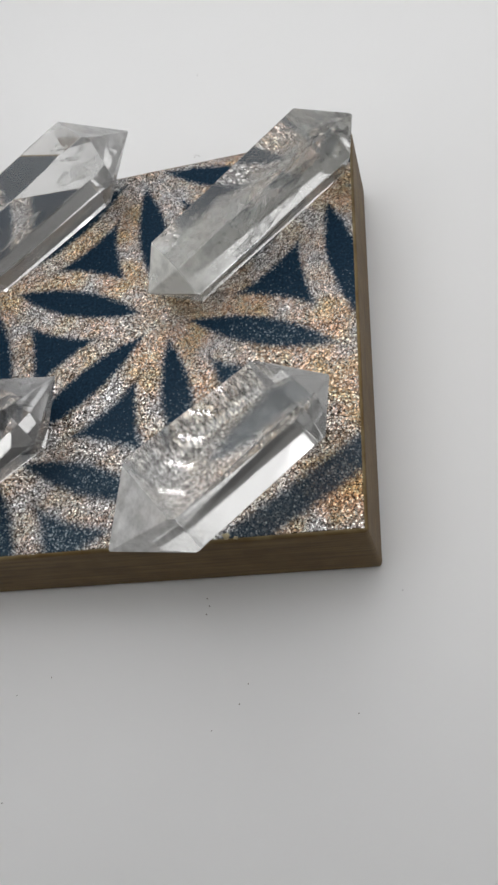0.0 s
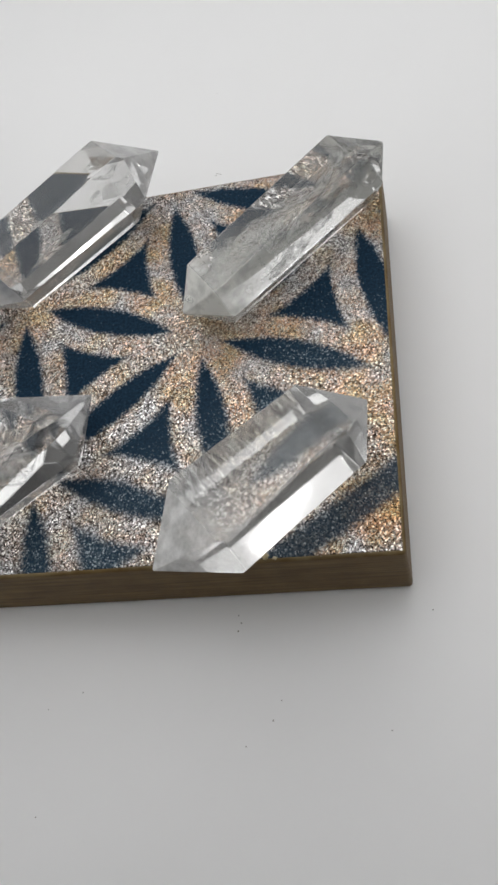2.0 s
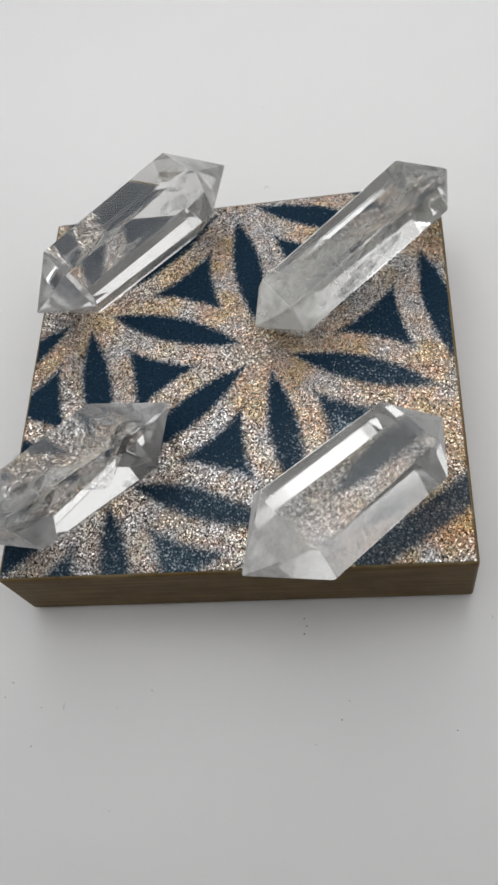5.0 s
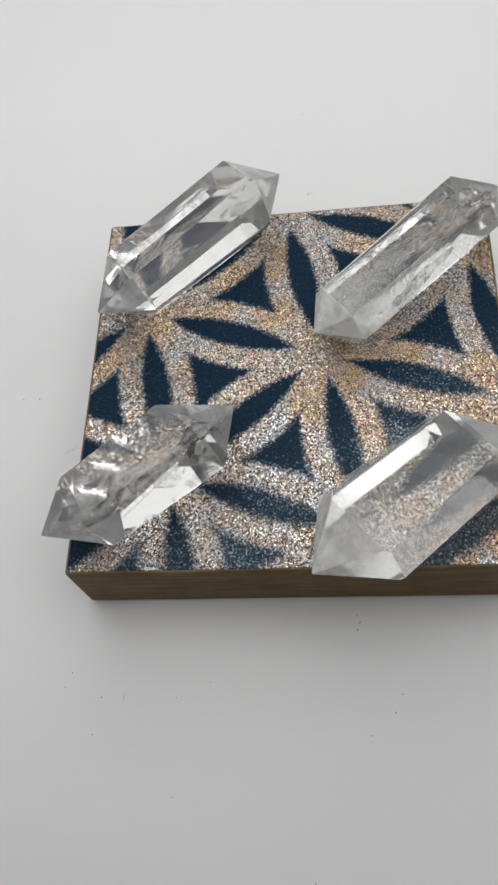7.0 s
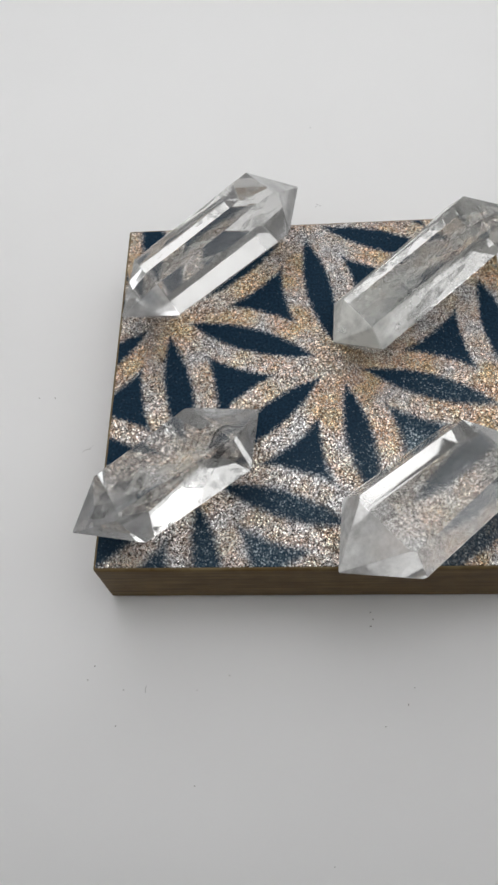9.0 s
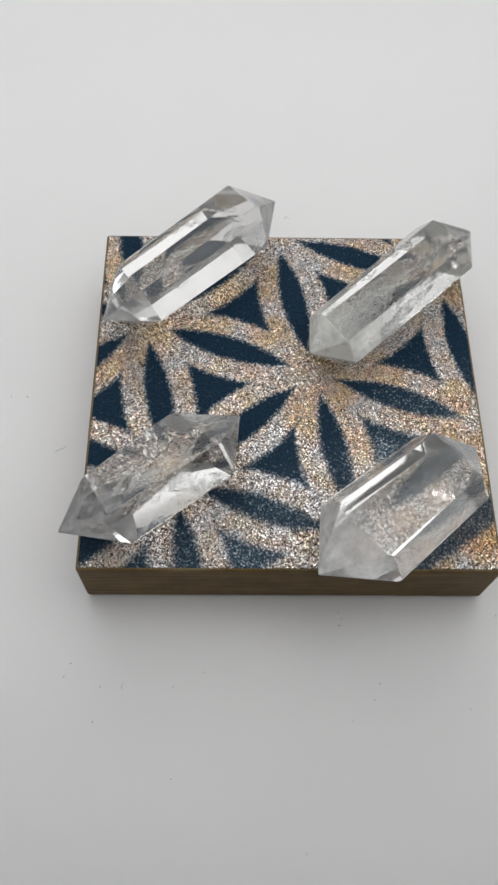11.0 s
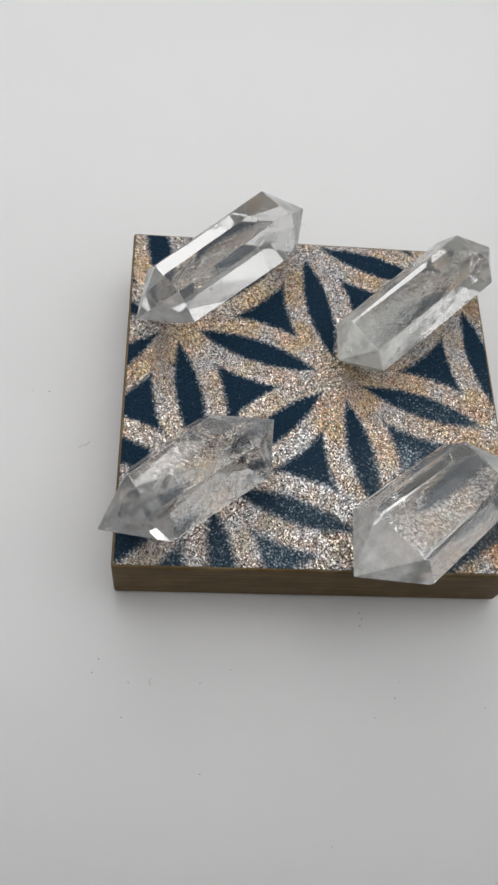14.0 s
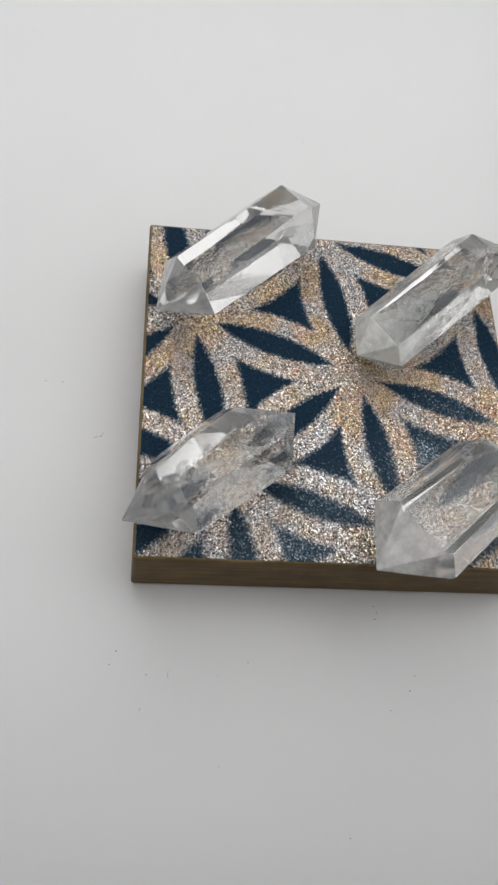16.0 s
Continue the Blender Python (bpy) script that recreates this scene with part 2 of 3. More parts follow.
def quartz_material(name, body, near, far, tint, blur):
    """Quartz that is hazy by body, near and far: its middle and its two ends. It lies along its own x. blur: how softly one sees through it."""
    m, nodes, links, bsdf = material(name)
    co = nodes.new("ShaderNodeTexCoord").outputs["Object"]
    sep = nodes.new("ShaderNodeSeparateXYZ")
    links.new(co, sep.inputs[0])
    cloud = noise_tex(nodes, links, co, 170.0, 6, 0.65)
    fine = noise_tex(nodes, links, co, 700.0, 4, 0.6)
    through_it = nodes.new("ShaderNodeBsdfRefraction")
    through_it.inputs["Color"].default_value = (0.985, 0.985, 0.98, 1)
    through_it.inputs["IOR"].default_value = 1.544
    links.new(math_node(nodes, links, "MULTIPLY_ADD", cloud.outputs[0], blur, 0.4 * blur), through_it.inputs["Roughness"])
    shine = nodes.new("ShaderNodeBsdfGlossy")
    shine.inputs["Color"].default_value = (0.99, 0.99, 0.99, 1)
    shine.inputs["Roughness"].default_value = 0.03
    fresnel = nodes.new("ShaderNodeFresnel")
    fresnel.inputs["IOR"].default_value = 1.544
    clear = nodes.new("ShaderNodeMixShader")
    links.new(fresnel.outputs[0], clear.inputs[0])
    links.new(through_it.outputs[0], clear.inputs[1])
    links.new(shine.outputs[0], clear.inputs[2])
    frost = nodes.new("ShaderNodeAttribute")
    frost.attribute_name = "frost"

    def end(sign, amount):
        r = nodes.new("ShaderNodeMapRange")
        r.interpolation_type = "SMOOTHSTEP"
        links.new(math_node(nodes, links, "MULTIPLY", sep.outputs[0], sign), r.inputs[0])
        r.inputs[1].default_value, r.inputs[2].default_value = 0.006, 0.024
        r.inputs[3].default_value, r.inputs[4].default_value = 0, amount
        return r.outputs[0]

    level = math_node(nodes, links, "ADD", math_node(nodes, links, "ADD", end(-1, near), end(1, far)), body)
    patch = nodes.new("ShaderNodeMapRange")
    links.new(math_node(nodes, links, "MULTIPLY_ADD", fine.outputs[0], 0.35, cloud.outputs[0]), patch.inputs[0])
    patch.inputs[1].default_value, patch.inputs[2].default_value = 0.50, 0.88
    patch.inputs[3].default_value, patch.inputs[4].default_value = 0.50, 1.6
    even = math_node(nodes, links, "MULTIPLY_ADD", cloud.outputs[0], 1.3, 0.35)
    haze = math_node(nodes, links, "MULTIPLY", level, patch.outputs[0])
    haze = math_node(nodes, links, "MULTIPLY_ADD", frost.outputs["Fac"], even, haze, clamp=True)
    milk = nodes.new("ShaderNodeBsdfTranslucent")
    milk.inputs[0].default_value = (*tint, 1)
    skin = nodes.new("ShaderNodeBsdfDiffuse")
    skin.inputs[0].default_value = (*tint, 1)
    both = nodes.new("ShaderNodeMixShader")
    both.inputs[0].default_value = 0.80
    links.new(milk.outputs[0], both.inputs[1])
    links.new(skin.outputs[0], both.inputs[2])
    mix = nodes.new("ShaderNodeMixShader")
    links.new(haze, mix.inputs[0])
    links.new(clear.outputs[0], mix.inputs[1])
    links.new(both.outputs[0], mix.inputs[2])
    links.new(mix.outputs[0], nodes["Material Output"].inputs["Surface"])
    return m


def veil_material(name, density, scale, color=(0.88, 0.89, 0.86), thin=0.40, thick=0.72):
    """Healed cracks, milky clouds and painted-in dark reflections inside the quartz."""
    m, nodes, links, bsdf = material(name)
    co = nodes.new("ShaderNodeTexCoord").outputs["Object"]
    n = noise_tex(nodes, links, co, scale, 6, 0.68)
    f = noise_tex(nodes, links, co, scale * 0.28, 2)
    r = nodes.new("ShaderNodeMapRange")
    links.new(math_node(nodes, links, "MULTIPLY", n.outputs[0], math_node(nodes, links, "MULTIPLY_ADD", f.outputs[0], 1.4, 0.3)), r.inputs[0])
    r.inputs[1].default_value, r.inputs[2].default_value = thin, thick
    r.inputs[3].default_value, r.inputs[4].default_value = 0.0, density
    links.new(r.outputs[0], bsdf.inputs["Alpha"])
    bsdf.inputs["Base Color"].default_value = (*color, 1)
    bsdf.inputs["Roughness"].default_value = 1.0
    bsdf.inputs["Specular IOR Level"].default_value = 0.0
    return m


def swirl_material(name, density, scale):
    """Curling hair-thin inclusions."""
    m, nodes, links, bsdf = material(name)
    co = nodes.new("ShaderNodeTexCoord").outputs["Object"]
    n = noise_tex(nodes, links, co, scale, 3, 0.5)
    n.inputs["Distortion"].default_value = 2.2
    gap = math_node(nodes, links, "ABSOLUTE", math_node(nodes, links, "SUBTRACT", n.outputs[0], 0.5))
    r = nodes.new("ShaderNodeMapRange")
    links.new(gap, r.inputs[0])
    r.inputs[1].default_value, r.inputs[2].default_value = 0.0, 0.045
    r.inputs[3].default_value, r.inputs[4].default_value = density, 0.04
    links.new(r.outputs[0], bsdf.inputs["Alpha"])
    bsdf.inputs["Base Color"].default_value = (0.82, 0.84, 0.80, 1)
    bsdf.inputs["Roughness"].default_value = 0.35
    return m


def plain_material(name, color, rough=0.6):
    m, nodes, links, bsdf = material(name)
    bsdf.inputs["Base Color"].default_value = (*color, 1)
    bsdf.inputs["Roughness"].default_value = rough
    return m


M_TABLE = table_material()
M_WALL = wall_material("white_wall_paint", (0.80, 0.80, 0.795))
M_CEILING = wall_material("light_grey_ceiling_paint", (0.45, 0.45, 0.445))
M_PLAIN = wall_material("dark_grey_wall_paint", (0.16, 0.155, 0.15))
M_FLOOR = wall_material("grey_floor", (0.25, 0.245, 0.24))
M_TOP = board_top_material()
M_SIDE = board_side_material()
M_QUARTZ = [
    quartz_material("clear_quartz", 0.01, 0.06, 0.10, (0.94, 0.94, 0.94), 0.05),
    quartz_material("milky_quartz", 0.02, 0.25, 0.04, (0.96, 0.96, 0.92), 0.08),
    quartz_material("veiled_quartz", 0.02, 0.10, 0.06, (0.94, 0.94, 0.95), 0.10),
    quartz_material("frosty_quartz", 0.01, 0.34, 0.07, (0.95, 0.95, 0.94), 0.14),
]
M_VEIL = veil_material("quartz_veil", 0.55, 420.0)
M_MILK = veil_material("quartz_milk", 0.50, 260.0, (0.92, 0.93, 0.90), 0.30, 0.72)
# dark sheets that imitate reflected dark surroundings and blue paint seen through the stone
M_DARK_REFLECTION = veil_material("quartz_dark_reflection", 0.85, 240.0, (0.035, 0.038, 0.045))
M_SWIRL = swirl_material("quartz_swirl", 0.75, 260.0)
# dark wood of the nick, also the painted shadow line under the block
M_NICK_AND_GAP = plain_material("dark_nick_and_shadow_gap", (0.05, 0.035, 0.025), 0.8)
M_SPECK = plain_material("dark_grit", (0.17, 0.15, 0.13), 0.8)


# ---------------------------------------------------------------- helpers
def part(name, bm, mat, parent=None, label="", smooth=False):
    me = bpy.data.meshes.new(name)
    bm.normal_update()
    bm.to_mesh(me)
    bm.free()
    me.materials.append(mat)
    if smooth:
        for p in me.polygons:
            p.use_smooth = True
    ob = new(name, me)
    if parent is not None:
        ob.parent = parent
    if label:
        ob["label"] = label
    return ob


def box_bm(lo, hi, bevel=0.0, segments=2):
    bm = bmesh.new()
    bmesh.ops.create_cube(bm, size=1)
    for v in bm.verts:
        v.co = Vector([(a + b) / 2 + c * (b - a) for a, b, c in zip(lo, hi, v.co)])
    if bevel:
        bmesh.ops.bevel(bm, geom=bm.edges[:], offset=bevel, segments=segments, affect="EDGES", profile=0.5)
    return bm


# ---------------------------------------------------------------- the room
TABLE_X, TABLE_Y = 0.75, 0.55
room = [
    ("floor", (-1.5, -1.5, -0.80), (1.5, 1.5, -0.75), M_FLOOR, "grey floor of the room below the table"),
    ("ceiling", (-1.5, -1.5, 1.75), (1.5, 1.5, 1.80), M_CEILING, "plain light grey painted ceiling above the table"),
    ("wall_north", (-1.55, 1.5, -0.80), (1.55, 1.55, 1.80), M_WALL, "plain white painted wall of the room"),
    ("wall_south", (-1.55, -1.55, -0.80), (1.55, -1.5, 1.80), M_PLAIN, "plain dark grey painted wall of the room"),
    # unseen blocker just behind the camera, added to darken the nearest strip of table
    ("wall_front", (-0.60, -0.132, 0.0003), (0.60, -0.123, 0.20), M_PLAIN, "unseen dark grey panel added to dim the table's front"),
    ("wall_west", (-1.55, -1.5, -0.80), (-1.5, 1.5, 1.80), M_PLAIN, "plain dark grey painted wall of the room"),
    ("wall_east", (1.5, -1.5, -0.80), (1.55, 1.5, 1.80), M_WALL, "plain white painted wall of the room"),
]
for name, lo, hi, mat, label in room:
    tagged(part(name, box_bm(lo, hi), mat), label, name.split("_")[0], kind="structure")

table = tagged(new("table"), "white laminate table with a smooth satin top", "table")
table.location = (0, 0, -0.75)
up = (0, 0, 0.75)


def shifted(bm, d):
    bmesh.ops.translate(bm, verts=bm.verts[:], vec=d)
    return bm


part("tabletop", shifted(box_bm((-TABLE_X, -TABLE_Y, -0.025), (TABLE_X, TABLE_Y, 0), 0.002), up), M_TABLE, table)
for sx in (-1, 1):
    for sy in (-1, 1):
        x, y = sx * (TABLE_X - 0.06), sy * (TABLE_Y - 0.06)
        part("leg", shifted(box_bm((x - 0.025, y - 0.025, -0.75), (x + 0.025, y + 0.025, -0.025), 0.003), up), M_TABLE, table)

# ---------------------------------------------------------------- the board
board = tagged(new("crystal_grid_board"), "square wooden block, glittery circle lattice over dark blue paint, bronze sides", "board")


def out_of_square(bm):
    """One back corner of the sawn block stands a little proud."""
    for w in bm.verts:
        k = max(0.0, w.co.x + HALF) * max(0.0, w.co.y + HALF) / (4 * HALF * HALF)
        w.co.x += 0.0005 * k
        w.co.y += 0.0008 * k
    return bm


# dark inset slab added to draw the contact shadow line at the block's foot
bm = box_bm((-HALF + 0.0006, -HALF + 0.0006, 0), (HALF - 0.0006, HALF - 0.0006, 0.0020))
part("shadow_gap_slab", out_of_square(bm), M_NICK_AND_GAP, board, "dark inset slab added as the shadow line below the block")
bm = box_bm((-HALF, -HALF, 0.0007), (HALF, HALF, THICK - 0.0001), 0.0008, 3)
part("block", out_of_square(bm), M_SIDE, board, "wooden block painted bronze brown")
bm = box_bm((-HALF + 0.0006, -HALF + 0.0006, THICK - 0.0006), (HALF - 0.0006, HALF - 0.0006, THICK), 0.00015, 1)
part("painted_top", out_of_square(bm), M_TOP, board, "dark blue paint with silver and gold glitter circles")


def lump(centre, size, flat, seed):
    """A small uneven blob."""
    bm = bmesh.new()
    bmesh.ops.create_icosphere(bm, subdivisions=2, radius=1)
    for w in bm.verts:
        k = 0.75 + 0.5 * noise.noise(w.co * 1.7 + Vector((seed, 0, 0)))
        w.co = Vector(centre) + Vector((w.co.x * size * k, w.co.y * size * k * 0.7, w.co.z * size * flat * k))
    return bm


M_GLUE = plain_material("dried_gold_paint", (0.52, 0.44, 0.27), 0.45)
part("paint_lump", lump((0.0236, -0.0490, THICK), 0.0011, 0.45, 3), M_GLUE, board, "dried lump of cream gold paint", smooth=True)
part("paint_lump", lump((0.0255, -0.0494, THICK), 0.0006, 0.5, 5), M_GLUE, board, "dried lump of cream gold paint", smooth=True)
part("nick", lump((0.0322, 0.0496, THICK - 0.0001), 0.0009, 0.06, 7), M_NICK_AND_GAP, board, "dark nick in the edge")

# ---------------------------------------------------------------- the crystals
# near tip, far tip, centres of the two shoulder rings (cm), distances of the six
# sides from the axis, turn, slants of the rings, taper, lean of the top side
CRYSTALS = [
    ((-4.74, 1.45, 2.84), (-0.22, 5.43, 3.06), (-3.911, 2.184, 2.963), (-1.289, 4.630, 3.038),
     (0.958, 0.960, 0.883, 0.993, 0.918, 0.915), -1.6, (-0.093, -0.137, 0.071, 0.135), 0.039, (0, 0, 0)),
    ((0.58, 0.60, 2.71), (5.20, 4.57, 2.96), (1.189, 1.062, 2.713), (4.413, 4.079, 2.838),
     (0.874, 0.699, 0.782, 0.883, 0.694, 0.792), -0.2, (-0.104, -0.070, 0.022, -0.096), 0.039, (0, 0, 0)),
    ((-5.30, -4.41, 2.92), (-1.20, -1.41, 2.98), (-4.128, -3.805, 2.978), (-2.164, -2.257, 2.991),
     (0.941, 0.803, 0.980, 0.860, 0.877, 0.910), 2.8, (-0.111, -0.361, 0.166, -0.061), 0.030, (0.0247, 0.0270, 0)),
    ((0.50, -5.42, 3.09), (4.51, -2.12, 2.82), (1.489, -4.661, 3.024), (3.739, -2.796, 2.987),
     (1.115, 0.854, 1.040, 1.068, 0.898, 0.995), 3.0, (0.028, 0.007, -0.014, 0.018), -0.050, (-0.0252, -0.0259, 0)),
]


# facets ground a little off the ideal shape: lean (x, y, z) and shift (cm); sides, near and far end
GROUND = [
    dict(n4=(-0.002, 0.005, 0.002, -0.03), s0=(0.001, 0.03, 0.03, -0.01), s1=(-0.011, 0.005, -0.001, 0), s3=(0.002, 0.035, 0.036, -0.03), s4=(0.003, 0.04, 0.015, -0.03), s5=(-0.002, 0, 0, 0.02)),
    dict(f3=(-0.001, 0.019, -0.035, -0.06), f4=(-0.008, 0.002, -0.002, 0.1), s3=(0.026, -0.003, -0.016, 0), s4=(-0.033, 0.003, -0.02, 0.02), s5=(-0.001, 0.004, 0.022, 0.05)),
    dict(f3=(0.018, -0.001, -0.006, 0.04), f4=(-0.048, -0.019, -0.023, 0), n3=(-0.057, -0.03, 0.047, 0.03), n4=(0.004, 0.017, -0.001, 0), s0=(-0.030, 0.048, 0.072, -0.05), s2=(-0.013, -0.011, -0.001, 0.01), s3=(0.021, -0.182, -0.13, 0.07), s4=(0.064, -0.036, 0.046, -0.065)),
    dict(s2=(-0.008, 0.017, -0.016, 0.02), s4=(0.017, -0.037, 0.011, -0.03), s5=(-0.013, 0.009, -0.013, -0.07)),
]


# how frosted the facets are that are not polished clear
FROST = [
    dict(s0=0.14, s2=0.06, f0=0.35, f1=0.30, f2=0.30, f5=0.18, n0=0.40, n1=0.10, n2=0.25),
    dict(s0=0.20, s1=0.03, s2=0.22, n0=0.62, n1=0.60, n2=0.60, f0=0.03, f1=0.03, f2=0.22),
    dict(s0=0.05, s1=0.03, s2=0.05, s3=0.12, n0=0.16, n1=0.10, n2=0.12, n3=0.30, n4=0.30, n5=0.25, f0=0.08, f1=0.14, f2=0.12),
    dict(s0=0.08, s1=0.05, s2=0.08, n0=0.26, n1=0.30, n2=0.28, n3=0.30, n4=0.35, n5=0.30, f0=0.06, f1=0.10, f2=0.10),
]


# how far the edges are rounded (m)
WORN = [0.00011, 0.00032, 0.00011, 0.00014]


def plane_through(a, b, c, inside):
    n = (b - a).cross(c - a).normalized()
    if n.dot(inside - a) > 0:
        n = -n
    return a, n


def crystal(near, far, c0, c1, sides, turn, slants, taper, lean, grind, frost, worn):
    """A six-sided double-pointed stone, cut out of a block by its eighteen facets."""
    near, far, c0, c1 = (Vector(p) / 100 for p in (near, far, c0, c1))
    mid = (c0 + c1) / 2
    a = (c1 - c0).normalized()
    u = a.cross(Vector((0, 0, 1))).normalized()
    v = u.cross(a)
    rings = []
    for q, c in ((0, c0), (1, c1)):
        ring = []
        for k in range(6):
            # the corner between two sides that meet at 120 degrees
            n0, n1 = radians(60 * k - 30 + turn), radians(60 * k + 30 + turn)
            det = math.sin(n1 - n0)
            p = (sides[k - 1] * math.sin(n1) - sides[k] * math.sin(n0)) / det / 100
            s = (sides[k] * math.cos(n0) - sides[k - 1] * math.cos(n1)) / det / 100
            grow = 1 + (taper if q else -taper)
            ring.append(c + grow * (p * u + s * v) + a * (slants[2 * q] * p + slants[2 * q + 1] * s))
        rings.append(ring)
    planes, facing = [], {}

    def cut_off(name, inner, co, normal):
        """The facet, leaned a little about its middle and shifted, as the stone was ground."""
        if name not in grind:
            facing[name] = normal
            return co, normal
        pivot = inner + normal * (co - inner).dot(normal)
        *tilt, shift = grind[name]
        normal = (normal + Vector(tilt)).normalized()
        facing[name] = normal
        return pivot + normal * shift / 100, normal

    for k in range(6):
        n = (k + 1) % 6
        p0, p1, p2, p3 = rings[0][k], rings[0][n], rings[1][n], rings[1][k]
        across = (p2 - p0).cross(p3 - p1).normalized()
        centre = (p0 + p1 + p2 + p3) / 4
        if across.dot(centre - mid) < 0:
            across = -across
        if k == 1:
            across = (across + Vector(lean)).normalized()
        planes.append(cut_off("s%d" % k, mid, centre, across))
        planes.append(cut_off("n%d" % k, near * 0.45 + c0 * 0.55, *plane_through(p0, p1, near, mid)))
        planes.append(cut_off("f%d" % k, far * 0.45 + c1 * 0.55, *plane_through(p3, p2, far, mid)))
    planes.append((Vector((0, 0, THICK + 0.00002)), Vector((0, 0, -1))))
    bm = bmesh.new()
    bmesh.ops.create_cube(bm, size=0.2)
    bmesh.ops.translate(bm, verts=bm.verts[:], vec=mid)
    for p, n in planes:
        cut = bmesh.ops.bisect_plane(bm, geom=bm.verts[:] + bm.edges[:] + bm.faces[:], plane_co=p, plane_no=n, clear_outer=True, dist=1e-7)
        rim = [e for e in cut["geom_cut"] if isinstance(e, bmesh.types.BMEdge)]
        if rim:
            bmesh.ops.holes_fill(bm, edges=rim)
    bmesh.ops.remove_doubles(bm, verts=bm.verts[:], dist=0.00012)
    bmesh.ops.recalc_face_normals(bm, faces=bm.faces[:])
    bmesh.ops.bevel(bm, geom=bm.edges[:], offset=worn, segments=2, affect="EDGES", profile=0.5, clamp_overlap=True)
    bm.normal_update()
    layer = bm.faces.layers.float.new("frost")
    for f in bm.faces:
        f[layer] = frost.get(max(facing, key=lambda name: facing[name].dot(f.normal)), 0.0)
    return bm, a, u, v, mid


def veil(a, u, v, mid, along, side, height, length, width, lean, seed, bend=0.15):
    """A thin wavy sheet inside a stone."""
    rnd = random.Random(seed)
    ph = [rnd.uniform(0, 6.28) for _ in range(4)]
    bm = bmesh.new()
    nx, ny = 14, 8
    grid = []
    w = (math.cos(lean) * u + math.sin(lean) * v)
    out = w.cross(a)
    for i in range(nx + 1):
        row = []
        for j in range(ny + 1):
            s, t = i / nx * 2 - 1, j / ny * 2 - 1
            edge = 1 - 0.25 * math.sin(3 * s + ph[0]) * math.sin(2 * t + ph[1])
            lift = bend * width * (math.sin(2.5 * s + ph[2]) + 0.6 * math.sin(4 * t + ph[3]))
            p = mid + a * (along + s * length * 0.5 * math.sqrt(max(0.0, 1 - 0.75 * t * t))) + u * side + v * height
            row.append(bm.verts.new(p + w * (t * width * 0.5 * edge * math.sqrt(max(0.0, 1 - 0.8 * s * s))) + out * lift))
        grid.append(row)
    for i in range(nx):
        for j in range(ny):
            bm.faces.new((grid[i][j], grid[i + 1][j], grid[i + 1][j + 1], grid[i][j + 1]))
    return bm


# sheets inside each stone: along, across, height from the middle, length, width (mm), lean in degrees, milky, veiled,
# dark (imitated reflection) or (None) curling
CLOUDS = [
    [(14, 2, 2, 12, 7, 70, False), (17, -2, 3, 8, 5, 20, False), (-5, 1, -1, 14, 5, 15, False)],
    [(-21, 0, 1, 14, 11, 25, True), (-17, 1, -2, 18, 11, -15, True), (-6, -1, 0, 24, 8, 10, False), (-9, 0, 3, 17, 9, 8, None), (-7, 1, -1, 15, 8, -30, None), (10, 1, 2, 20, 7, 55, False), (21, 0, 2, 9, 9, 40, False), (-2, 3, -3, 26, 5, 10, "dark_reflection"), (14, 1, -1, 16, 6, 20, "dark_reflection"), (24, 3, 1, 6, 6, 50, "dark_reflection")],
    [(-4, 0, 0, 16, 8, 20, False), (4, 3, 1, 11, 7, -35, False), (-14, 0, 0, 8, 6, 10, False), (9, -4, -1, 14, 7, 20, "dark_reflection"), (13, 1, 1, 8, 8, 60, "dark_reflection"), (-12, -2, -2, 14, 6, 10, "dark_reflection")],
    [(-18, 0, 0, 10, 12, 20, True), (-10, 4, 2, 12, 6, -30, False)],
]
NOTES = [
    "clear double-pointed quartz crystal, clean body, lying on the board",
    "milky double-pointed quartz crystal, cloudy at one end, on the board",
    "double-pointed quartz crystal with inner veils, overhanging the board",
    "wide clear double-pointed quartz crystal with a frosty tip",
]
for number, row in enumerate(CRYSTALS):
    bm, a, u, v, mid = crystal(*row, GROUND[number], FROST[number], WORN[number])
    home = Matrix.Translation(mid) @ Matrix((a, -u, v)).transposed().to_4x4()
    bmesh.ops.transform(bm, matrix=home.inverted(), verts=bm.verts[:])
    stone = tagged(part("quartz_point", bm, M_QUARTZ[number]), NOTES[number], "crystal", "crystals on the board")
    stone.matrix_world = home
    x, y, z = Vector((1, 0, 0)), Vector((0, -1, 0)), Vector((0, 0, 1))
    for k, (al, si, he, le, wi, lean, milky) in enumerate(CLOUDS[number]):
        part("veil", veil(x, y, z, Vector(), al / 1000, si / 1000, he / 1000, le / 1000, wi / 1000, radians(lean), 10 * number + k),
             {True: M_MILK, False: M_VEIL, None: M_SWIRL, "dark_reflection": M_DARK_REFLECTION}[milky], stone,
             "dark sheet standing in for dark reflections" if milky == "dark_reflection" else "cloudy white inclusion", smooth=True)

# ---------------------------------------------------------------- two hanging lamps, seen only in the facets
def glow(name, strength, wide, deep):
    m, nodes, links, bsdf = material(name)
    bsdf.inputs["Emission Color"].default_value = (1, 0.99, 0.98, 1)
    bsdf.inputs["Emission Strength"].default_value = strength
    bm = box_bm((-wide / 2, -deep / 2, -0.002), (wide / 2, deep / 2, 0.004), 0.0015)
    me = part("bulb", bm, m, smooth=True).data
    bpy.data.objects.remove(bpy.data.objects["bulb"])
    return me


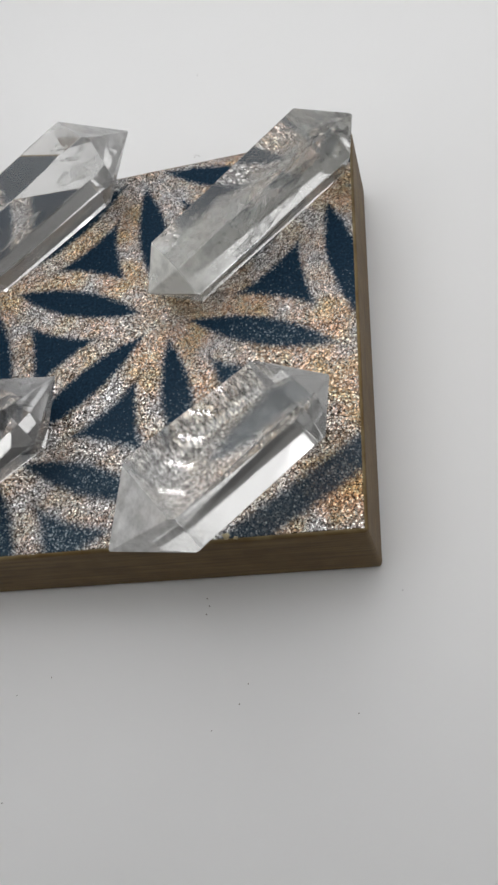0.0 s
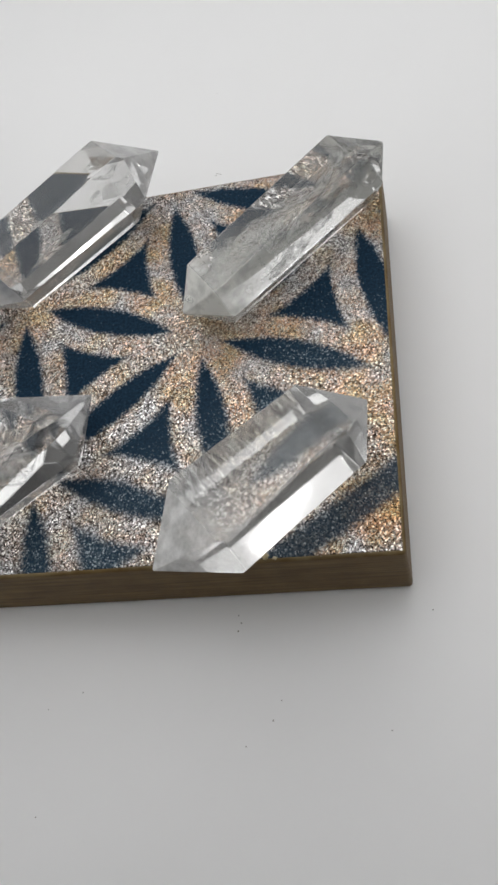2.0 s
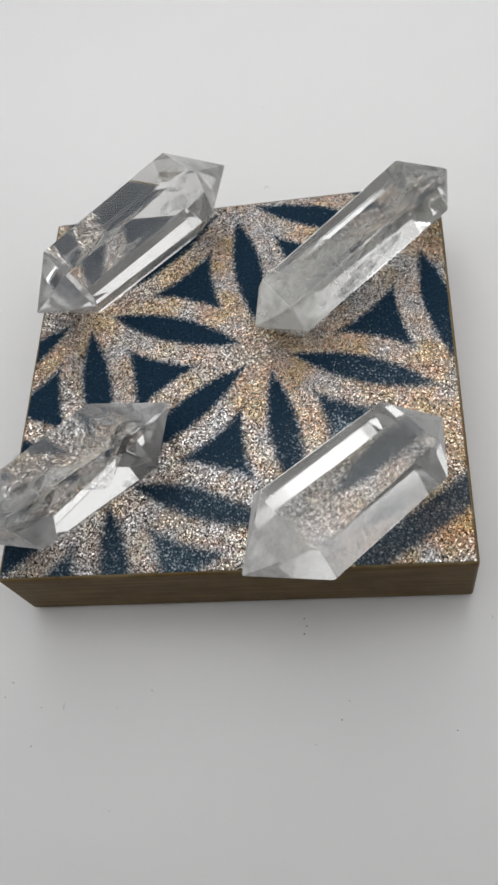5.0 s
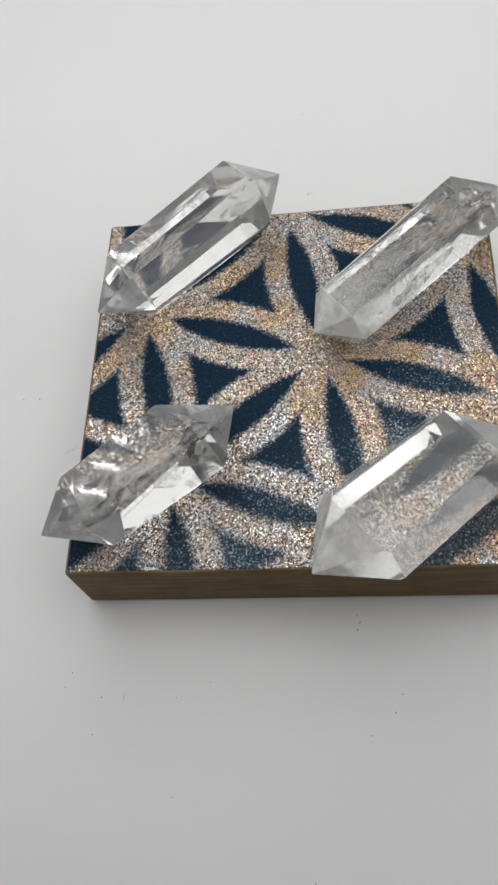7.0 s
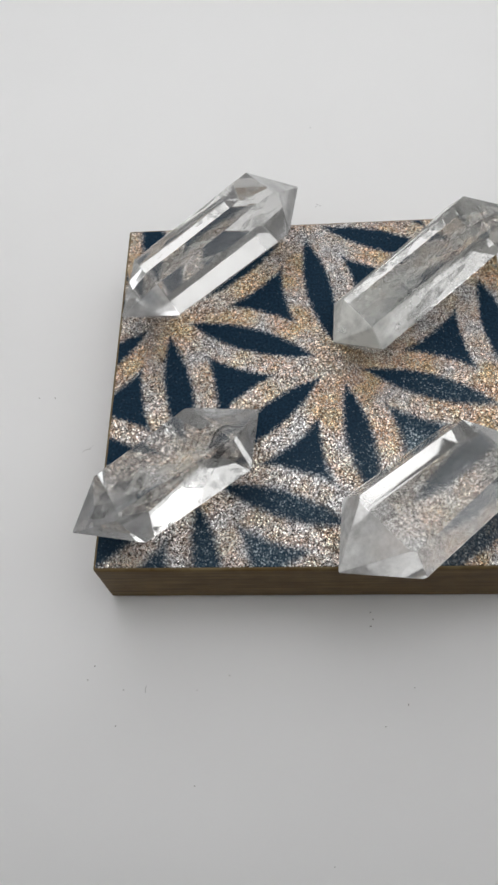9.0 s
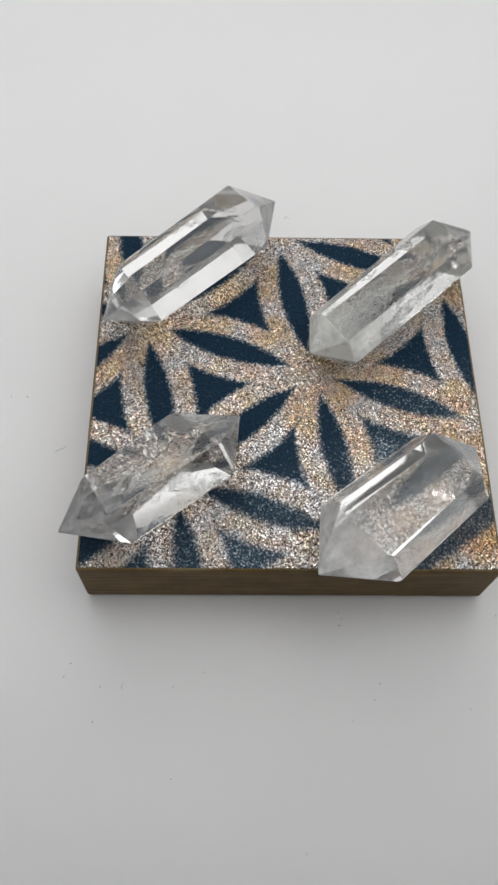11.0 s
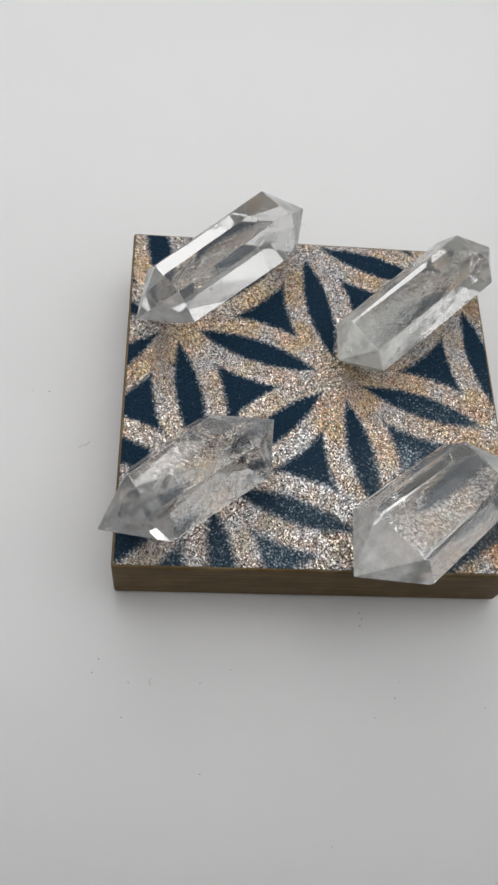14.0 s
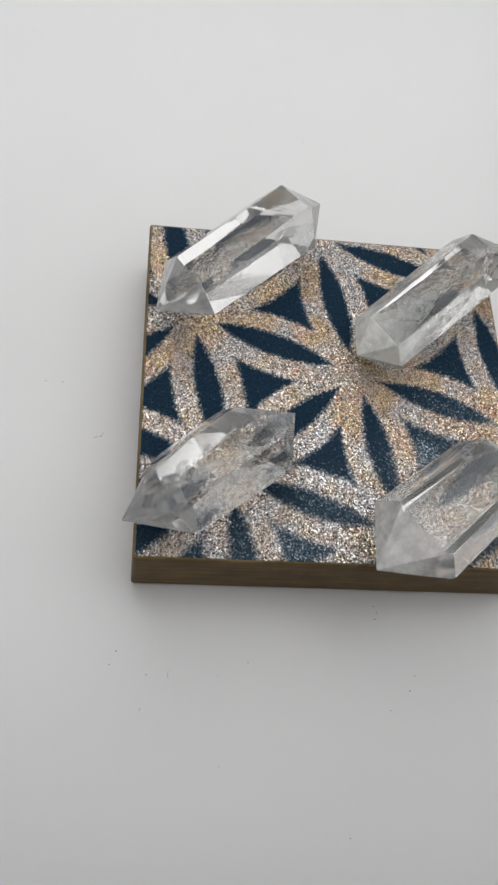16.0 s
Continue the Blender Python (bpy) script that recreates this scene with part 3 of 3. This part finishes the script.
for place, turn, gap, rows, bulb_mesh in (((-0.521, 0.775, 1.20), -15, 0.022, (-2, -1, 0, 1, 2), glow("bulb_glow", 32, 0.014, 0.008)),
                                          ((0.304, 0.518, 1.20), -17, 0.017, (0, 1), glow("bright_bulb_glow", 14, 0.011, 0.009))):
    lamp = tagged(new("led_lamp"), "small white hanging lamp with rows of bright bulbs", "lamp", "lamps above the table")
    lamp.matrix_world = pose(*place, 0, 0, turn)
    part("housing", box_bm((-0.04, -0.155, 0.006), (0.04, 0.155, 0.018), 0.003), M_WALL, lamp)
    part("rod", box_bm((-0.004, -0.004, 0.018), (0.004, 0.004, 0.55), 0.0008), M_WALL, lamp)
    for row in rows:
        for k in (-1, 0, 1):
            ob = new("bulb", bulb_mesh)
            ob.parent = lamp
            ob["label"] = "bright white bulb"
            ob.location = (k * gap, row * 0.062, 0.0)

# ---------------------------------------------------------------- grit on the table
GRIT = [(-0.0276, -0.0724), (-0.0201, -0.0690), (-0.0451, -0.0724), (-0.0463, -0.0805), (-0.0273, -0.0931), (0.0210, -0.0754), (0.0227, -0.0716), (0.0441, -0.0776), (-0.0526, -0.0669), (0.0134, -0.0540), (0.0140, -0.0557), (0.0134, -0.0574), (0.0033, -0.1086), (0.0535, -0.0547), (0.0156, -0.0802), (-0.0765, 0.0080), (-0.0719, 0.0079), (-0.0540, -0.0701), (0.0031, 0.0758), (0.0019, 0.1110)]
bm = bmesh.new()
bmesh.ops.create_icosphere(bm, subdivisions=1, radius=0.00017)
for w in bm.verts:
    w.co *= random.uniform(0.65, 1.25)
    w.co.z *= 0.7
grit_mesh = part("grit", bm, M_SPECK).data
bpy.data.objects.remove(bpy.data.objects["grit"])
for x, y in GRIT:
    ob = new("grit", grit_mesh)
    s = random.uniform(0.6, 1.15)
    ob.matrix_world = Matrix.LocRotScale((x, y, 0.00012 * s), Euler((0, 0, random.uniform(0, 6.28))), (s, s * random.uniform(0.7, 1.3), s))
    tagged(ob, "tiny dark grain of dirt on the white table", "grit", "grains on the table")


def fibre(points, radius):
    data = bpy.data.curves.new("fibre", "CURVE")
    data.dimensions, data.bevel_depth, data.bevel_resolution = "3D", radius, 1
    s = data.splines.new("NURBS")
    s.points.add(len(points) - 1)
    for p, co in zip(s.points, points):
        p.co = (*co, 1)
    s.use_endpoint_u, s.order_u = True, 3
    data.materials.append(M_LINT)
    return new("lint_fibre", data)


M_LINT = plain_material("grey_lint", (0.22, 0.21, 0.20), 0.8)
for x, y, turn, size in ((-0.0613, -0.0086, 0.4, 1.0), (-0.0600, -0.0080, 1.1, 0.6), (-0.0400, -0.0722, 1.5, 0.7), (0.0040, 0.0765, -0.5, 0.8)):
    pts = [(x + size * 0.0012 * (math.cos(turn) * k + 0.35 * math.sin(turn) * k * k), y + size * 0.0012 * (math.sin(turn) * k - 0.35 * math.cos(turn) * k * k), 0.00006) for k in (-1, -0.4, 0.3, 1)]
    tagged(fibre(pts, 0.00004), "thin curled grey fibre lying on the white table", "lint", "fibres on the table")
